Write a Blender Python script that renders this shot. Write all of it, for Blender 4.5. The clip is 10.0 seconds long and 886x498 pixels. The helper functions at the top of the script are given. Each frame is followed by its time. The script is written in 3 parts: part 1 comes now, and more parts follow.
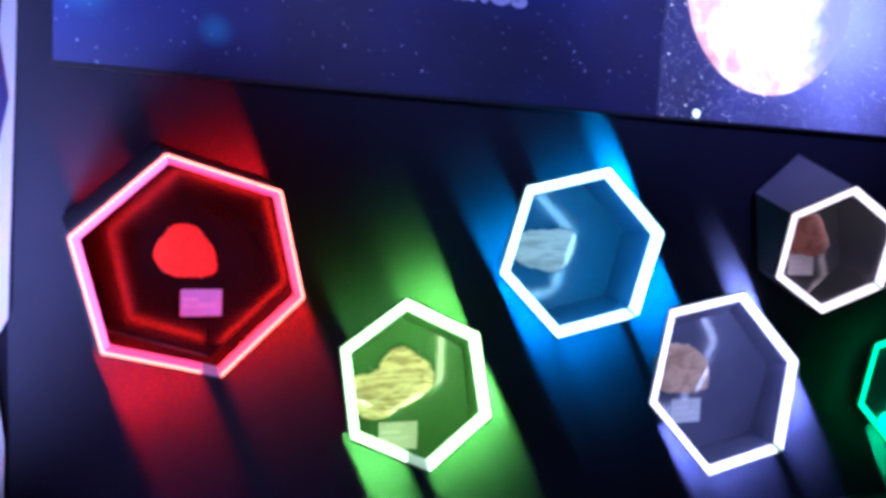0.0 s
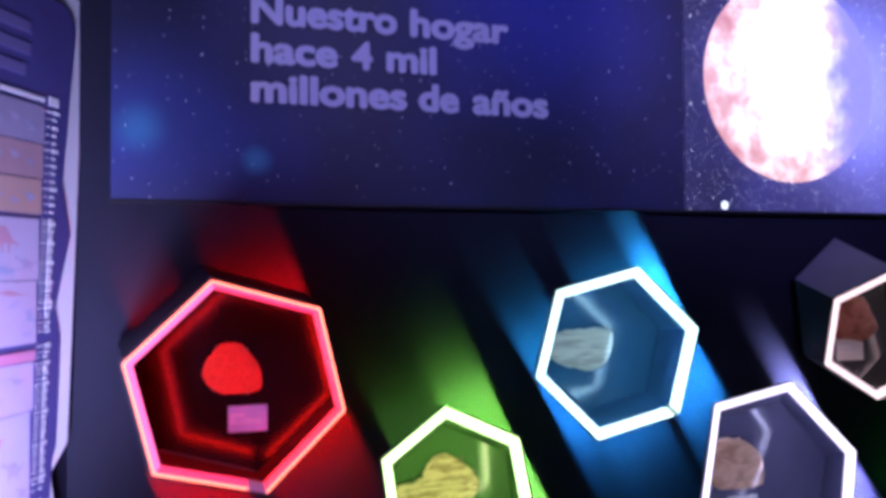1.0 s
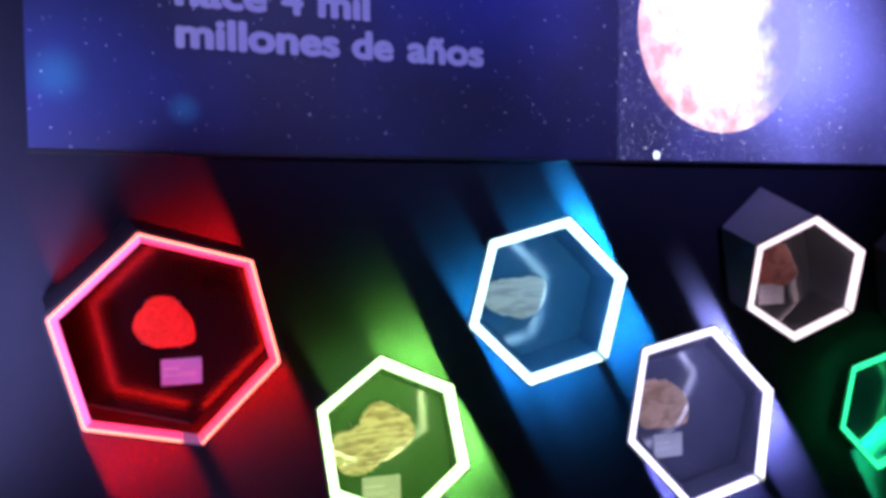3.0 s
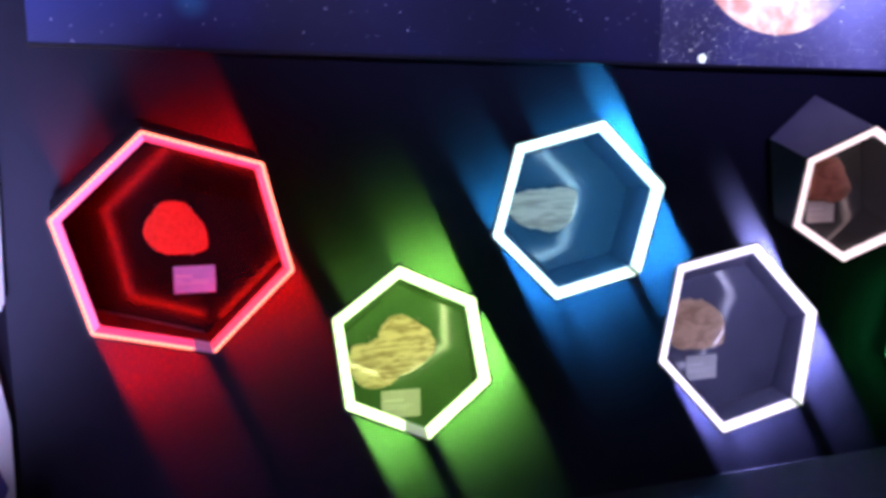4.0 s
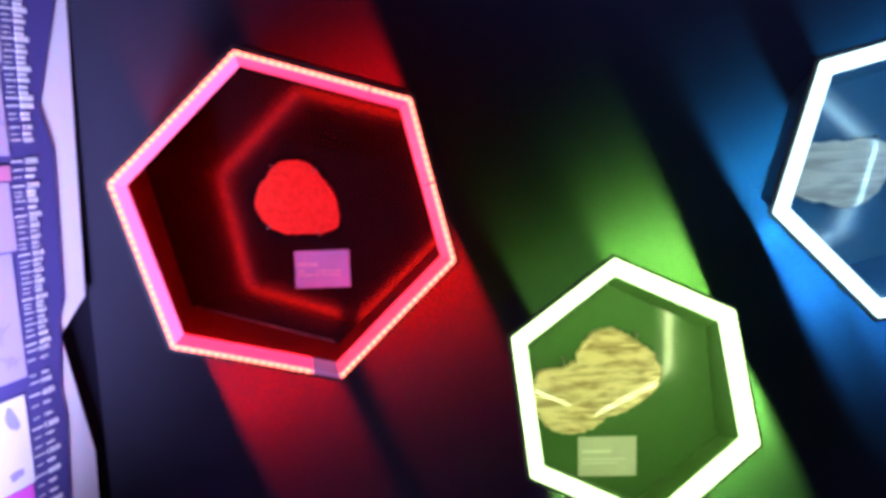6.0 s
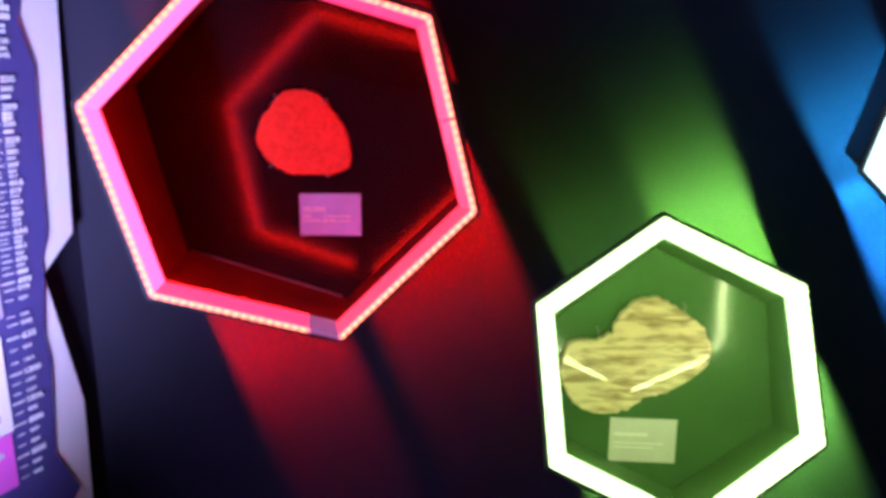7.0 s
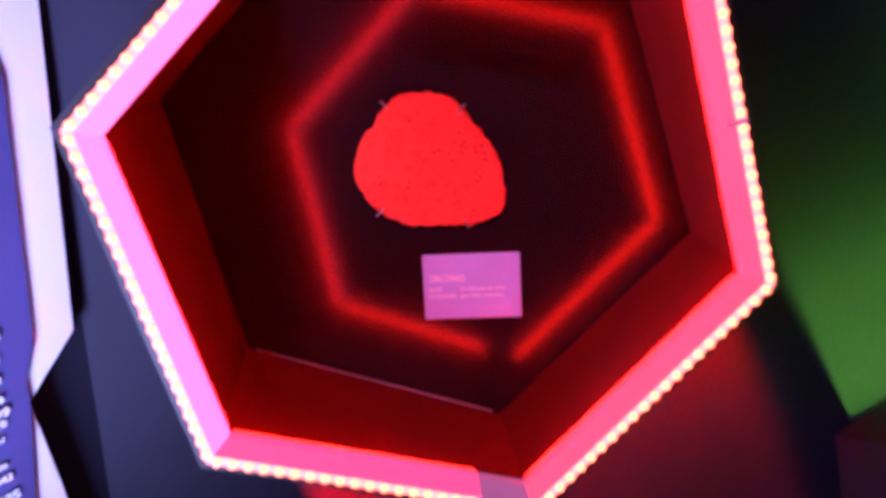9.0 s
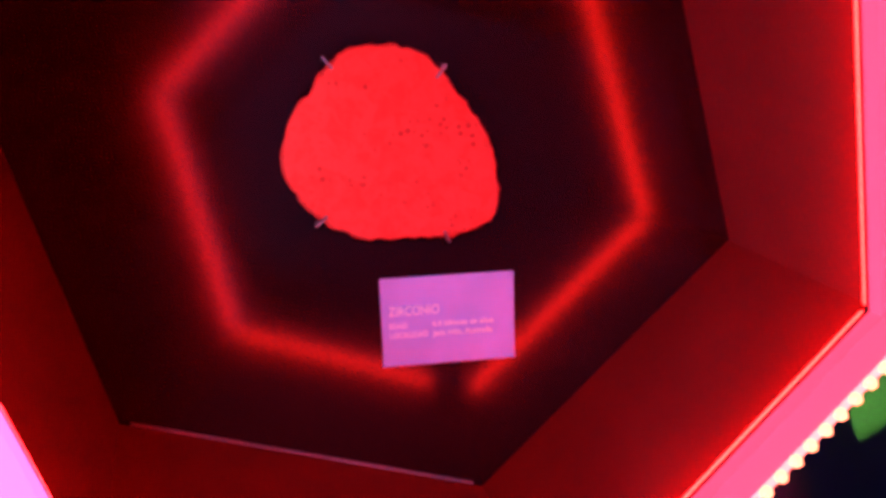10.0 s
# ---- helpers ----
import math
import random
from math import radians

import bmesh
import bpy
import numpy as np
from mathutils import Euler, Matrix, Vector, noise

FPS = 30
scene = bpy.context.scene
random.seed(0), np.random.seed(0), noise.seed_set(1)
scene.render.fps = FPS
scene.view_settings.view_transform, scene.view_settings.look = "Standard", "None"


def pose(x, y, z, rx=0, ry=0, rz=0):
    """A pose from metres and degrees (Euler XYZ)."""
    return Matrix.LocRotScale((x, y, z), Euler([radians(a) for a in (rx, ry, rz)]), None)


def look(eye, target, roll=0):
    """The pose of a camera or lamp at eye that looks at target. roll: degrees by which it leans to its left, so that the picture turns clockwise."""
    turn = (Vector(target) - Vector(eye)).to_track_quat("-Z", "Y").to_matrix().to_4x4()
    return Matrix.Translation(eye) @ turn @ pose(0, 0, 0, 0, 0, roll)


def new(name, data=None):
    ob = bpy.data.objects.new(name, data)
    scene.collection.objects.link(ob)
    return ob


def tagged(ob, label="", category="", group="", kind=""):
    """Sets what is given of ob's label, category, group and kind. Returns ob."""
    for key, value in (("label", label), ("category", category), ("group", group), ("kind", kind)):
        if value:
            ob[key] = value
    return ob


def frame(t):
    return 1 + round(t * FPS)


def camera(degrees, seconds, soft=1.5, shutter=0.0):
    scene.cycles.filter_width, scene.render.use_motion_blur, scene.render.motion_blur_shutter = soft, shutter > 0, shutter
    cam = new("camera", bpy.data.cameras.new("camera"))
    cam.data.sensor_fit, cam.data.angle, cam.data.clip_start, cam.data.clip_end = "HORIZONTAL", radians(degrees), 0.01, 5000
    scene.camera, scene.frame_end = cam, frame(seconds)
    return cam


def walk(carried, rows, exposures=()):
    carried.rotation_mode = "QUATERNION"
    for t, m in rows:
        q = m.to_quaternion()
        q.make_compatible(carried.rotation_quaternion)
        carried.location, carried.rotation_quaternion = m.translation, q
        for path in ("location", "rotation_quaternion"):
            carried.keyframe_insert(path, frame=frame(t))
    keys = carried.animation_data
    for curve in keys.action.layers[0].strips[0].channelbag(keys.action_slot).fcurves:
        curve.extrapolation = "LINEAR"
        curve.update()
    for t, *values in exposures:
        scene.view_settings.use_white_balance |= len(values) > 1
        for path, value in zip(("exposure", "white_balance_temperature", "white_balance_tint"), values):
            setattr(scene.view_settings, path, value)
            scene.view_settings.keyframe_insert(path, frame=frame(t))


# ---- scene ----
cam = camera(61.9, 10.0, soft=3.8, shutter=0.4)
ROWS = [
    (0.0, -0.0846, -2.7074, 1.5743, 84.309, -2.844, -20.419),
    (0.5, -0.0452, -2.7563, 1.6448, 85.415, -1.568, -16.854),
    (1.0, -0.0503, -2.8026, 1.6492, 91.058, 0.258, -16.546),
    (1.5, -0.0597, -2.8500, 1.6670, 93.809, 1.003, -16.787),
    (2.0, -0.0670, -2.8619, 1.6395, 94.000, 0.995, -18.162),
    (3.3, 0.0084, -2.8123, 1.6658, 85.600, 0.427, -20.928),
    (3.5, 0.0204, -2.8080, 1.6113, 85.334, 1.046, -20.339),
    (4.0, 0.0824, -2.7006, 1.5795, 81.330, 0.139, -17.856),
    (4.5, 0.1195, -2.4859, 1.5351, 83.460, -1.245, -11.040),
    (5.0, 0.1580, -2.2841, 1.5076, 79.592, 0.564, -3.584),
    (5.2, 0.1937, -2.2061, 1.4828, 79.820, -0.213, -1.676),
    (6.3, 0.1979, -1.7900, 1.4416, 79.898, 1.737, -5.337),
    (6.5, 0.2123, -1.7470, 1.4235, 79.241, 2.175, -4.769),
    (7.0, 0.2694, -1.6667, 1.4196, 75.957, -0.311, -0.470),
    (7.5, 0.2767, -1.5905, 1.4091, 75.000, -1.107, 3.018),
    (8.0, 0.1124, -1.4481, 1.4010, 78.741, 3.111, 0.451),
    (8.5, 0.0198, -1.2974, 1.3898, 75.926, 1.371, -2.556),
    (9.0, 0.0045, -1.0631, 1.3711, 77.601, 2.612, -0.044),
    (9.5, -0.0483, -0.8658, 1.3563, 77.992, 2.449, -6.091),
    (10.0, -0.1172, -0.7480, 1.3610, 74.841, 0.887, -12.1),
]
walk(cam, [(t, pose(x, y, z, rx, ry, rz)) for t, x, y, z, rx, ry, rz in ROWS],
     ((0.0, 0.85, 5500, 1), (0.5, 0.85, 6400, 7), (1.0, 0.35, 6700, 9), (2.0, 0.7, 6000, 3), (3.5, 0.5, 6700, 9), (4.0, 0.5, 6900, 8), (4.5, 0.65, 6400, 7), (5.0, 0.65, 6500, 8), (6.5, 0.5, 6800, 9), (8.0, 0.5, 6400, 10), (9.0, 0.75, 6400, 10), (10.0, 0.8, 6300, 9)))

# ---- world and lamps ----
world = bpy.data.worlds.new("dark_hall")
scene.world = world
world.use_nodes = True
world.node_tree.nodes["Background"].inputs["Color"].default_value = (0.25, 0.25, 1.0, 1)
world.node_tree.nodes["Background"].inputs["Strength"].default_value = 0.003


def spot(name, eye, target, watts, colour, angle, blend, radius):
    data = bpy.data.lights.new(name, "SPOT")
    data.energy, data.color, data.spot_size, data.spot_blend, data.shadow_soft_size = watts, colour, radians(angle), blend, radius
    ob = new(name, data)
    ob.matrix_world = look(eye, target)
    return ob


# added unseen lamps: low beside the timeline board, high spots at the hall's back
spot("board_fill", (-0.68, -1.5, 0.36), (-1.08, -0.68, 1.06), 680, (0.45, 0.45, 1.0), 86, 1.0, 0.22)
spot("fill_spot", (-0.3, -4.4, 3.3), (0.03, -0.05, 1.13), 450, (0.46, 0.36, 1.0), 6.2, 0.8, 0.2)
spot("fill_spot", (0.5, -3.2, 3.45), (0.98, 0.0, 2.75), 190, (0.32, 0.30, 1.0), 44, 0.7, 0.2)
spot("fill_spot", (2.6, -3.2, 3.45), (2.6, 0.0, 2.6), 230, (0.32, 0.28, 1.0), 44, 0.7, 0.2)

# added lamps draw the lens streaks as beams on the wall: degrees below the level, colour, then for each lamp
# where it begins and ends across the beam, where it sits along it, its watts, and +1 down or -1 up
STREAKS = [
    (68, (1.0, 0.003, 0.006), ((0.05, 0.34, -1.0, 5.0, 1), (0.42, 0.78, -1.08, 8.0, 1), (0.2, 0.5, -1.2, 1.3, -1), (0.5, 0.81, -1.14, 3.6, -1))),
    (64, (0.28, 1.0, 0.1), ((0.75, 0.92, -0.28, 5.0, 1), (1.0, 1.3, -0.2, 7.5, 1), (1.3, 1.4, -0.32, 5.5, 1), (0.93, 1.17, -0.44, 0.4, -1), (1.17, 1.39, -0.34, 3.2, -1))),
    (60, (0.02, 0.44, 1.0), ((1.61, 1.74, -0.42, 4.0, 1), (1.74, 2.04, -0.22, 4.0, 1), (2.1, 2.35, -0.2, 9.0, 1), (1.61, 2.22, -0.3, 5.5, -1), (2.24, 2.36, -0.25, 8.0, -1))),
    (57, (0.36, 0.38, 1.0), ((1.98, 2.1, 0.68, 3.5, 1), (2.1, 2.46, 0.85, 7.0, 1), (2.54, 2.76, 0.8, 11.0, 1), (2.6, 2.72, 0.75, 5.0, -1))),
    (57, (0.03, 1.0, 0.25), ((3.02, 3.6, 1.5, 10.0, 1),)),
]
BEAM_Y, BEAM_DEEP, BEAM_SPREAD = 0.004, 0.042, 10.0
for fall, colour, lamps in STREAKS:
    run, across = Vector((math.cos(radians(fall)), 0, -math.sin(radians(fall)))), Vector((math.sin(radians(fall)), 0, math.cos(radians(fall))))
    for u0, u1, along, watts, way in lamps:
        data = bpy.data.lights.new("streak_lamp", "AREA")
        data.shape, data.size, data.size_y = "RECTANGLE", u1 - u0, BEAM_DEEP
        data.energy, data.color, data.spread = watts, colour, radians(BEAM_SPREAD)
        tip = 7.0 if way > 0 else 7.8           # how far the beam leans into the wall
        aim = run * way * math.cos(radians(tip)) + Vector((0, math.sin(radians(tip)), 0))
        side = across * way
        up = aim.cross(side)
        streak = new("streak_lamp", data)
        streak.matrix_world = Matrix.Translation(across * (u0 + u1) / 2 + run * along + Vector((0, BEAM_Y, 0))) @ Matrix((side, -up, -aim)).transposed().to_4x4()

# ---- materials ----


def material(name, base=(0.5, 0.5, 0.5), rough=0.6, metal=0.0, spec=0.5, vary=0.25, scale=18.0, bump=0.15, fine=220.0, glow=None, power=0.0, coat=0.0):
    m = bpy.data.materials.new(name)
    m.use_nodes = True
    n, l = m.node_tree.nodes, m.node_tree.links
    p = n["Principled BSDF"]
    p.inputs["Roughness"].default_value, p.inputs["Metallic"].default_value = rough, metal
    p.inputs["Specular IOR Level"].default_value = spec
    p.inputs["Coat Weight"].default_value, p.inputs["Coat Roughness"].default_value = coat, 0.04
    tc = n.new("ShaderNodeTexCoord")
    big, small = n.new("ShaderNodeTexNoise"), n.new("ShaderNodeTexNoise")
    big.inputs["Scale"].default_value, small.inputs["Scale"].default_value = scale, fine
    big.inputs["Detail"].default_value = 5
    l.new(tc.outputs["Object"], big.inputs["Vector"])
    l.new(tc.outputs["Object"], small.inputs["Vector"])
    mix = n.new("ShaderNodeMix")
    mix.data_type = "RGBA"
    mix.inputs["A"].default_value = (*[c * (1 - vary) for c in base], 1)
    mix.inputs["B"].default_value = (*[min(1, c * (1 + vary)) for c in base], 1)
    l.new(big.outputs["Fac"], mix.inputs["Factor"])
    l.new(mix.outputs["Result"], p.inputs["Base Color"])
    if bump:
        b = n.new("ShaderNodeBump")
        b.inputs["Strength"].default_value, b.inputs["Distance"].default_value = bump, 0.002
        l.new(small.outputs["Fac"], b.inputs["Height"])
        l.new(b.outputs["Normal"], p.inputs["Normal"])
    if glow:
        p.inputs["Emission Color"].default_value = (*glow, 1)
        p.inputs["Emission Strength"].default_value = power
    return m


M_WALL = material("dark_wall_paint", (0.013, 0.013, 0.026), 0.75, vary=0.3, scale=3.0, spec=0.2)
M_FLOOR = material("dark_carpet", (0.02, 0.02, 0.03), 0.95, vary=0.4, fine=400)
M_SHELL = material("black_laminate", (0.012, 0.011, 0.014), 0.5, vary=0.3, scale=9)
# lightened laminate: light from above put into the grey; the seam shares it
M_LIT_GREY = material("lit_grey", (0.22, 0.21, 0.23), 0.55, vary=0.15, scale=9)
M_PLATE = material("black_acrylic", (0.014, 0.003, 0.005), 0.17, vary=0.3, scale=5, bump=0.0, spec=0.5)
# dark acrylic back plates: neutral; green, blue and lavender haze put into the colour
M_SMOKE, M_HAZE_GREEN, M_HAZE_BLUE, M_HAZE_LILAC = [material("smoky_haze_acrylic", c, 0.15, vary=0.2, scale=5, bump=0.0, spec=0.65)
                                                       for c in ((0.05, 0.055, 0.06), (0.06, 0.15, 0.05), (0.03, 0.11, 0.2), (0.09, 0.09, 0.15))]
# the linings hold the same coloured haze in their base colour
LININGS = {m.name: material("haze_tinted_lining", c, 0.6, vary=0.2, scale=7, spec=0.2)
           for m, c in ((M_SMOKE, (0.05, 0.055, 0.06)), (M_HAZE_GREEN, (0.08, 0.19, 0.06)), (M_HAZE_BLUE, (0.04, 0.14, 0.26)), (M_HAZE_LILAC, (0.12, 0.12, 0.2)))}
# dark lining with the red glow of the rim put into its colour
M_INNER = material("red_haze_laminate", (0.18, 0.012, 0.008), 0.6, spec=0.06, vary=0.25, scale=9)
M_CARD = material("lilac_card", (0.4, 0.42, 0.74), 0.55, vary=0.22, scale=14, bump=0.05)
M_PALE = material("pale_card", (0.6, 0.6, 0.58), 0.55, vary=0.15, scale=14, bump=0.05)
M_INK = material("white_ink", (0.82, 0.82, 0.82), 0.6, vary=0.04, bump=0.0)
M_PIN = material("steel_pin", (0.3, 0.28, 0.28), 0.5, metal=1.0, vary=0.05, bump=0.0)
M_TITLE = material("lavender_lettering", (0.74, 0.73, 0.86), 0.6, vary=0.08, bump=0.0)
M_BOARD = material("white_board", (0.82, 0.82, 0.84), 0.5, vary=0.05, scale=6)
M_FIELD = material("navy_print", (0.075, 0.065, 0.22), 0.5, vary=0.2, scale=5)


def rock_material(name, dark, light, stretch, scale, gloss):
    """A cut and polished stone: layered noise between two tones, pits, and a clear gloss."""
    m = material(name, light, 0.4, vary=0.1, bump=0.25, fine=90, coat=gloss)
    n, l = m.node_tree.nodes, m.node_tree.links
    tc, mp = n.new("ShaderNodeTexCoord"), n.new("ShaderNodeMapping")
    mp.inputs["Scale"].default_value = stretch
    no, ramp = n.new("ShaderNodeTexNoise"), n.new("ShaderNodeValToRGB")
    no.inputs["Scale"].default_value, no.inputs["Detail"].default_value, no.inputs["Distortion"].default_value = scale, 8, 0.7
    ramp.color_ramp.elements[0].position, ramp.color_ramp.elements[0].color = 0.36, (*dark, 1)
    ramp.color_ramp.elements[1].position, ramp.color_ramp.elements[1].color = 0.58, (*light, 1)
    l.new(tc.outputs["Object"], mp.inputs["Vector"])
    l.new(mp.outputs["Vector"], no.inputs["Vector"])
    l.new(no.outputs["Fac"], ramp.inputs["Fac"])
    l.new(ramp.outputs["Color"], n["Principled BSDF"].inputs["Base Color"])
    return m


# the red light of the case is put into the stone's base colour
M_ZIRCON = rock_material("red_lit_granular_stone", (0.66, 0.05, 0.028), (0.76, 0.075, 0.045), (1, 1, 1), 75, 0.0)
# small dark pits scattered over the red stone
n, l = M_ZIRCON.node_tree.nodes, M_ZIRCON.node_tree.links
tc, vo, no, few, pit, both = n.new("ShaderNodeTexCoord"), n.new("ShaderNodeTexVoronoi"), n.new("ShaderNodeTexNoise"), n.new("ShaderNodeMapRange"), n.new("ShaderNodeMapRange"), n.new("ShaderNodeMath")
dark = n.new("ShaderNodeMix")
vo.inputs["Scale"].default_value, no.inputs["Scale"].default_value = 130.0, 34.0
few.inputs["From Min"].default_value, few.inputs["From Max"].default_value = 0.5, 0.62
pit.inputs["From Min"].default_value, pit.inputs["From Max"].default_value = 0.42, 0.16
both.operation, dark.data_type, dark.blend_type = "MULTIPLY", "RGBA", "MULTIPLY"
dark.inputs["B"].default_value = (0.6, 0.5, 0.5, 1)
l.new(tc.outputs["Object"], vo.inputs["Vector"]), l.new(tc.outputs["Object"], no.inputs["Vector"])
l.new(no.outputs["Fac"], few.inputs["Value"]), l.new(vo.outputs["Distance"], pit.inputs["Value"])
l.new(few.outputs["Result"], both.inputs[0]), l.new(pit.outputs["Result"], both.inputs[1])
l.new(n["Principled BSDF"].inputs["Base Color"].links[0].from_socket, dark.inputs["A"])
l.new(both.outputs[0], dark.inputs["Factor"]), l.new(dark.outputs["Result"], n["Principled BSDF"].inputs["Base Color"])
M_ZIRCON.node_tree.nodes["Principled BSDF"].inputs["Roughness"].default_value = 0.85
M_ZIRCON.node_tree.nodes["Principled BSDF"].inputs["Specular IOR Level"].default_value = 0.15
M_GNEISS = rock_material("banded_gneiss", (0.3, 0.19, 0.08), (0.74, 0.57, 0.37), (3, 3, 15), 4.5, 0.9)
M_BIF = rock_material("layered_sandstone", (0.42, 0.3, 0.23), (0.72, 0.54, 0.42), (2, 2, 15), 3.0, 0.9)
M_ORANGE = rock_material("orange_stone", (0.45, 0.25, 0.14), (0.75, 0.48, 0.3), (1, 1, 2), 9, 0.9)
M_BROWN = rock_material("brown_stone", (0.2, 0.06, 0.03), (0.4, 0.14, 0.08), (1, 1, 2), 9, 0.6)

# ---- helpers ----


def mesh_of(name, bm, mat):
    me = bpy.data.meshes.new(name)
    bmesh.ops.recalc_face_normals(bm, faces=bm.faces)
    bm.to_mesh(me)
    bm.free()
    me.materials.append(mat)
    return me


def part(name, bm, mat, parent, label=""):
    ob = new(name, mesh_of(name, bm, mat))
    ob.parent = parent
    if label:
        tagged(ob, label)
    return ob


def thing(name, m, label, category, group="", kind=""):
    ob = new(name)
    ob.empty_display_size = 0.05
    ob.matrix_world = m
    return tagged(ob, label, category, group, kind)


def box(bm, x0, x1, y0, y1, z0, z1):
    v = [bm.verts.new((x, y, z)) for x in (x0, x1) for y in (y0, y1) for z in (z0, z1)]
    for f in ((0, 1, 3, 2), (4, 6, 7, 5), (0, 4, 5, 1), (2, 3, 7, 6), (0, 2, 6, 4), (1, 5, 7, 3)):
        bm.faces.new([v[i] for i in f])
    return bm


def block(name, x0, x1, y0, y1, z0, z1, mat, bevel=0.0):
    bm = box(bmesh.new(), x0, x1, y0, y1, z0, z1)
    if bevel:
        bmesh.ops.bevel(bm, geom=bm.edges[:], offset=bevel, segments=2, affect="EDGES")
    return new(name, mesh_of(name, bm, mat))


def sheet(points, y0, y1):
    """A flat outline in x and z, given a thickness from y0 to y1."""
    bm = bmesh.new()
    front = [bm.verts.new((x, y0, z)) for x, z in points]
    back = [bm.verts.new((x, y1, z)) for x, z in points]
    bm.faces.new(front), bm.faces.new(back[::-1])
    k = len(points)
    for i in range(k):
        bm.faces.new((front[i], back[i], back[(i + 1) % k], front[(i + 1) % k]))
    return bm


def loft(rings, close=False):
    """Walls between successive rings of points."""
    bm = bmesh.new()
    vs = [[bm.verts.new(p) for p in r] for r in rings]
    k = len(rings[0])
    pairs = list(zip(vs, vs[1:])) + ([(vs[-1], vs[0])] if close else [])
    for a, b in pairs:
        for i in range(k):
            bm.faces.new((a[i], a[(i + 1) % k], b[(i + 1) % k], b[i]))
    return bm


def glyph_mesh(name, words):
    cu = bpy.data.curves.new(name, "FONT")
    cu.body = words
    tmp = new(name, cu)
    bpy.context.view_layer.update()
    me = bpy.data.meshes.new_from_object(tmp.evaluated_get(bpy.context.evaluated_depsgraph_get()))
    bpy.data.objects.remove(tmp)
    return me


def right_of(words):
    return max(v.co.x for v in glyph_mesh("glyph", words).vertices)


def lettering(name, words, mat, width, height, parent, m, bold=0.0, depth=0.001, single=False):
    """One line of writing from the built-in font, fitted to a width and a cap height; single: each letter a part."""
    whole = glyph_mesh(name, words)
    xs = [v.co.x for v in whole.vertices]
    x0, sx, sy = min(xs), width / (max(xs) - min(xs)), height / 0.69
    bar = right_of("|")
    pieces = [(c, right_of(words[:i] + "|") - bar) for i, c in enumerate(words) if c != " "] if single else [(words, 0.0)]
    made = []
    for text, at in pieces:
        src = glyph_mesh(name, text)
        co = [v.co.copy() for v in src.vertices]
        faces = [tuple(p.vertices) for p in src.polygons]
        verts, polys = [], []
        shifts = [(0, 0), (bold, 0), (-bold, 0), (0, bold), (0, -bold), (bold * 0.7, bold * 0.7), (-bold * 0.7, -bold * 0.7), (bold * 0.7, -bold * 0.7), (-bold * 0.7, bold * 0.7)] if bold else [(0, 0)]
        for k, (dx, dz) in enumerate(shifts):
            base = len(verts)
            verts += [((c.x + at - x0 + dx) * sx, -depth - 0.0003 * k, (c.y + dz) * sy) for c in co]
            polys += [tuple(base + q for q in f) for f in faces]
        me = bpy.data.meshes.new(name)
        me.from_pydata(verts, [], polys)
        me.materials.append(mat)
        ob = new(name, me)
        ob.parent = parent
        ob.matrix_local = m
        made.append(ob)
    return made


# ---- the hall ----
YW = 0.03                                   # face of the wall behind the mural
wall_north = tagged(block("wall_north", -1.2, 6.0, YW, YW + 0.2, 0, 3.6, M_WALL), "matt near-black painted exhibition wall behind the cases", "wall", kind="structure")
tagged(block("wall_east", 6.0, 6.2, -5.0, YW + 0.2, 0, 3.6, M_WALL), "matt near-black side wall", "wall", kind="structure")
tagged(block("wall_south", -4.0, 6.2, -5.2, -5.0, 0, 3.6, M_WALL), "matt near-black wall behind the visitor", "wall", kind="structure")
tagged(block("floor", -4.0, 6.2, -5.2, YW + 0.2, -0.1, 0, M_FLOOR), "dark carpeted floor", "floor", kind="structure")
tagged(block("ceiling", -4.0, 6.2, -5.2, YW + 0.2, 3.6, 3.7, M_WALL), "dark painted ceiling", "ceiling", kind="structure")
DH = Vector((-0.427, -0.904, 0)).normalized()
CORNER = Vector((-0.557, -0.016, 0))
# local frame of the slanting wall: x from its far end towards the corner, y into the wall
SLANT = Matrix.Translation(CORNER) @ Matrix.Rotation(math.atan2(-DH.y, -DH.x), 4, "Z")
bm = box(bmesh.new(), -5.6, 0.2, 0.03, 0.2, 0, 3.6)
wall_west = tagged(new("wall_west", mesh_of("wall_west", bm, M_WALL)), "matt near-black slanting wall carrying the timeline board", "wall", kind="structure")
wall_west.matrix_world = SLANT

# ---- the mural, its lettering and the planet lightbox ----


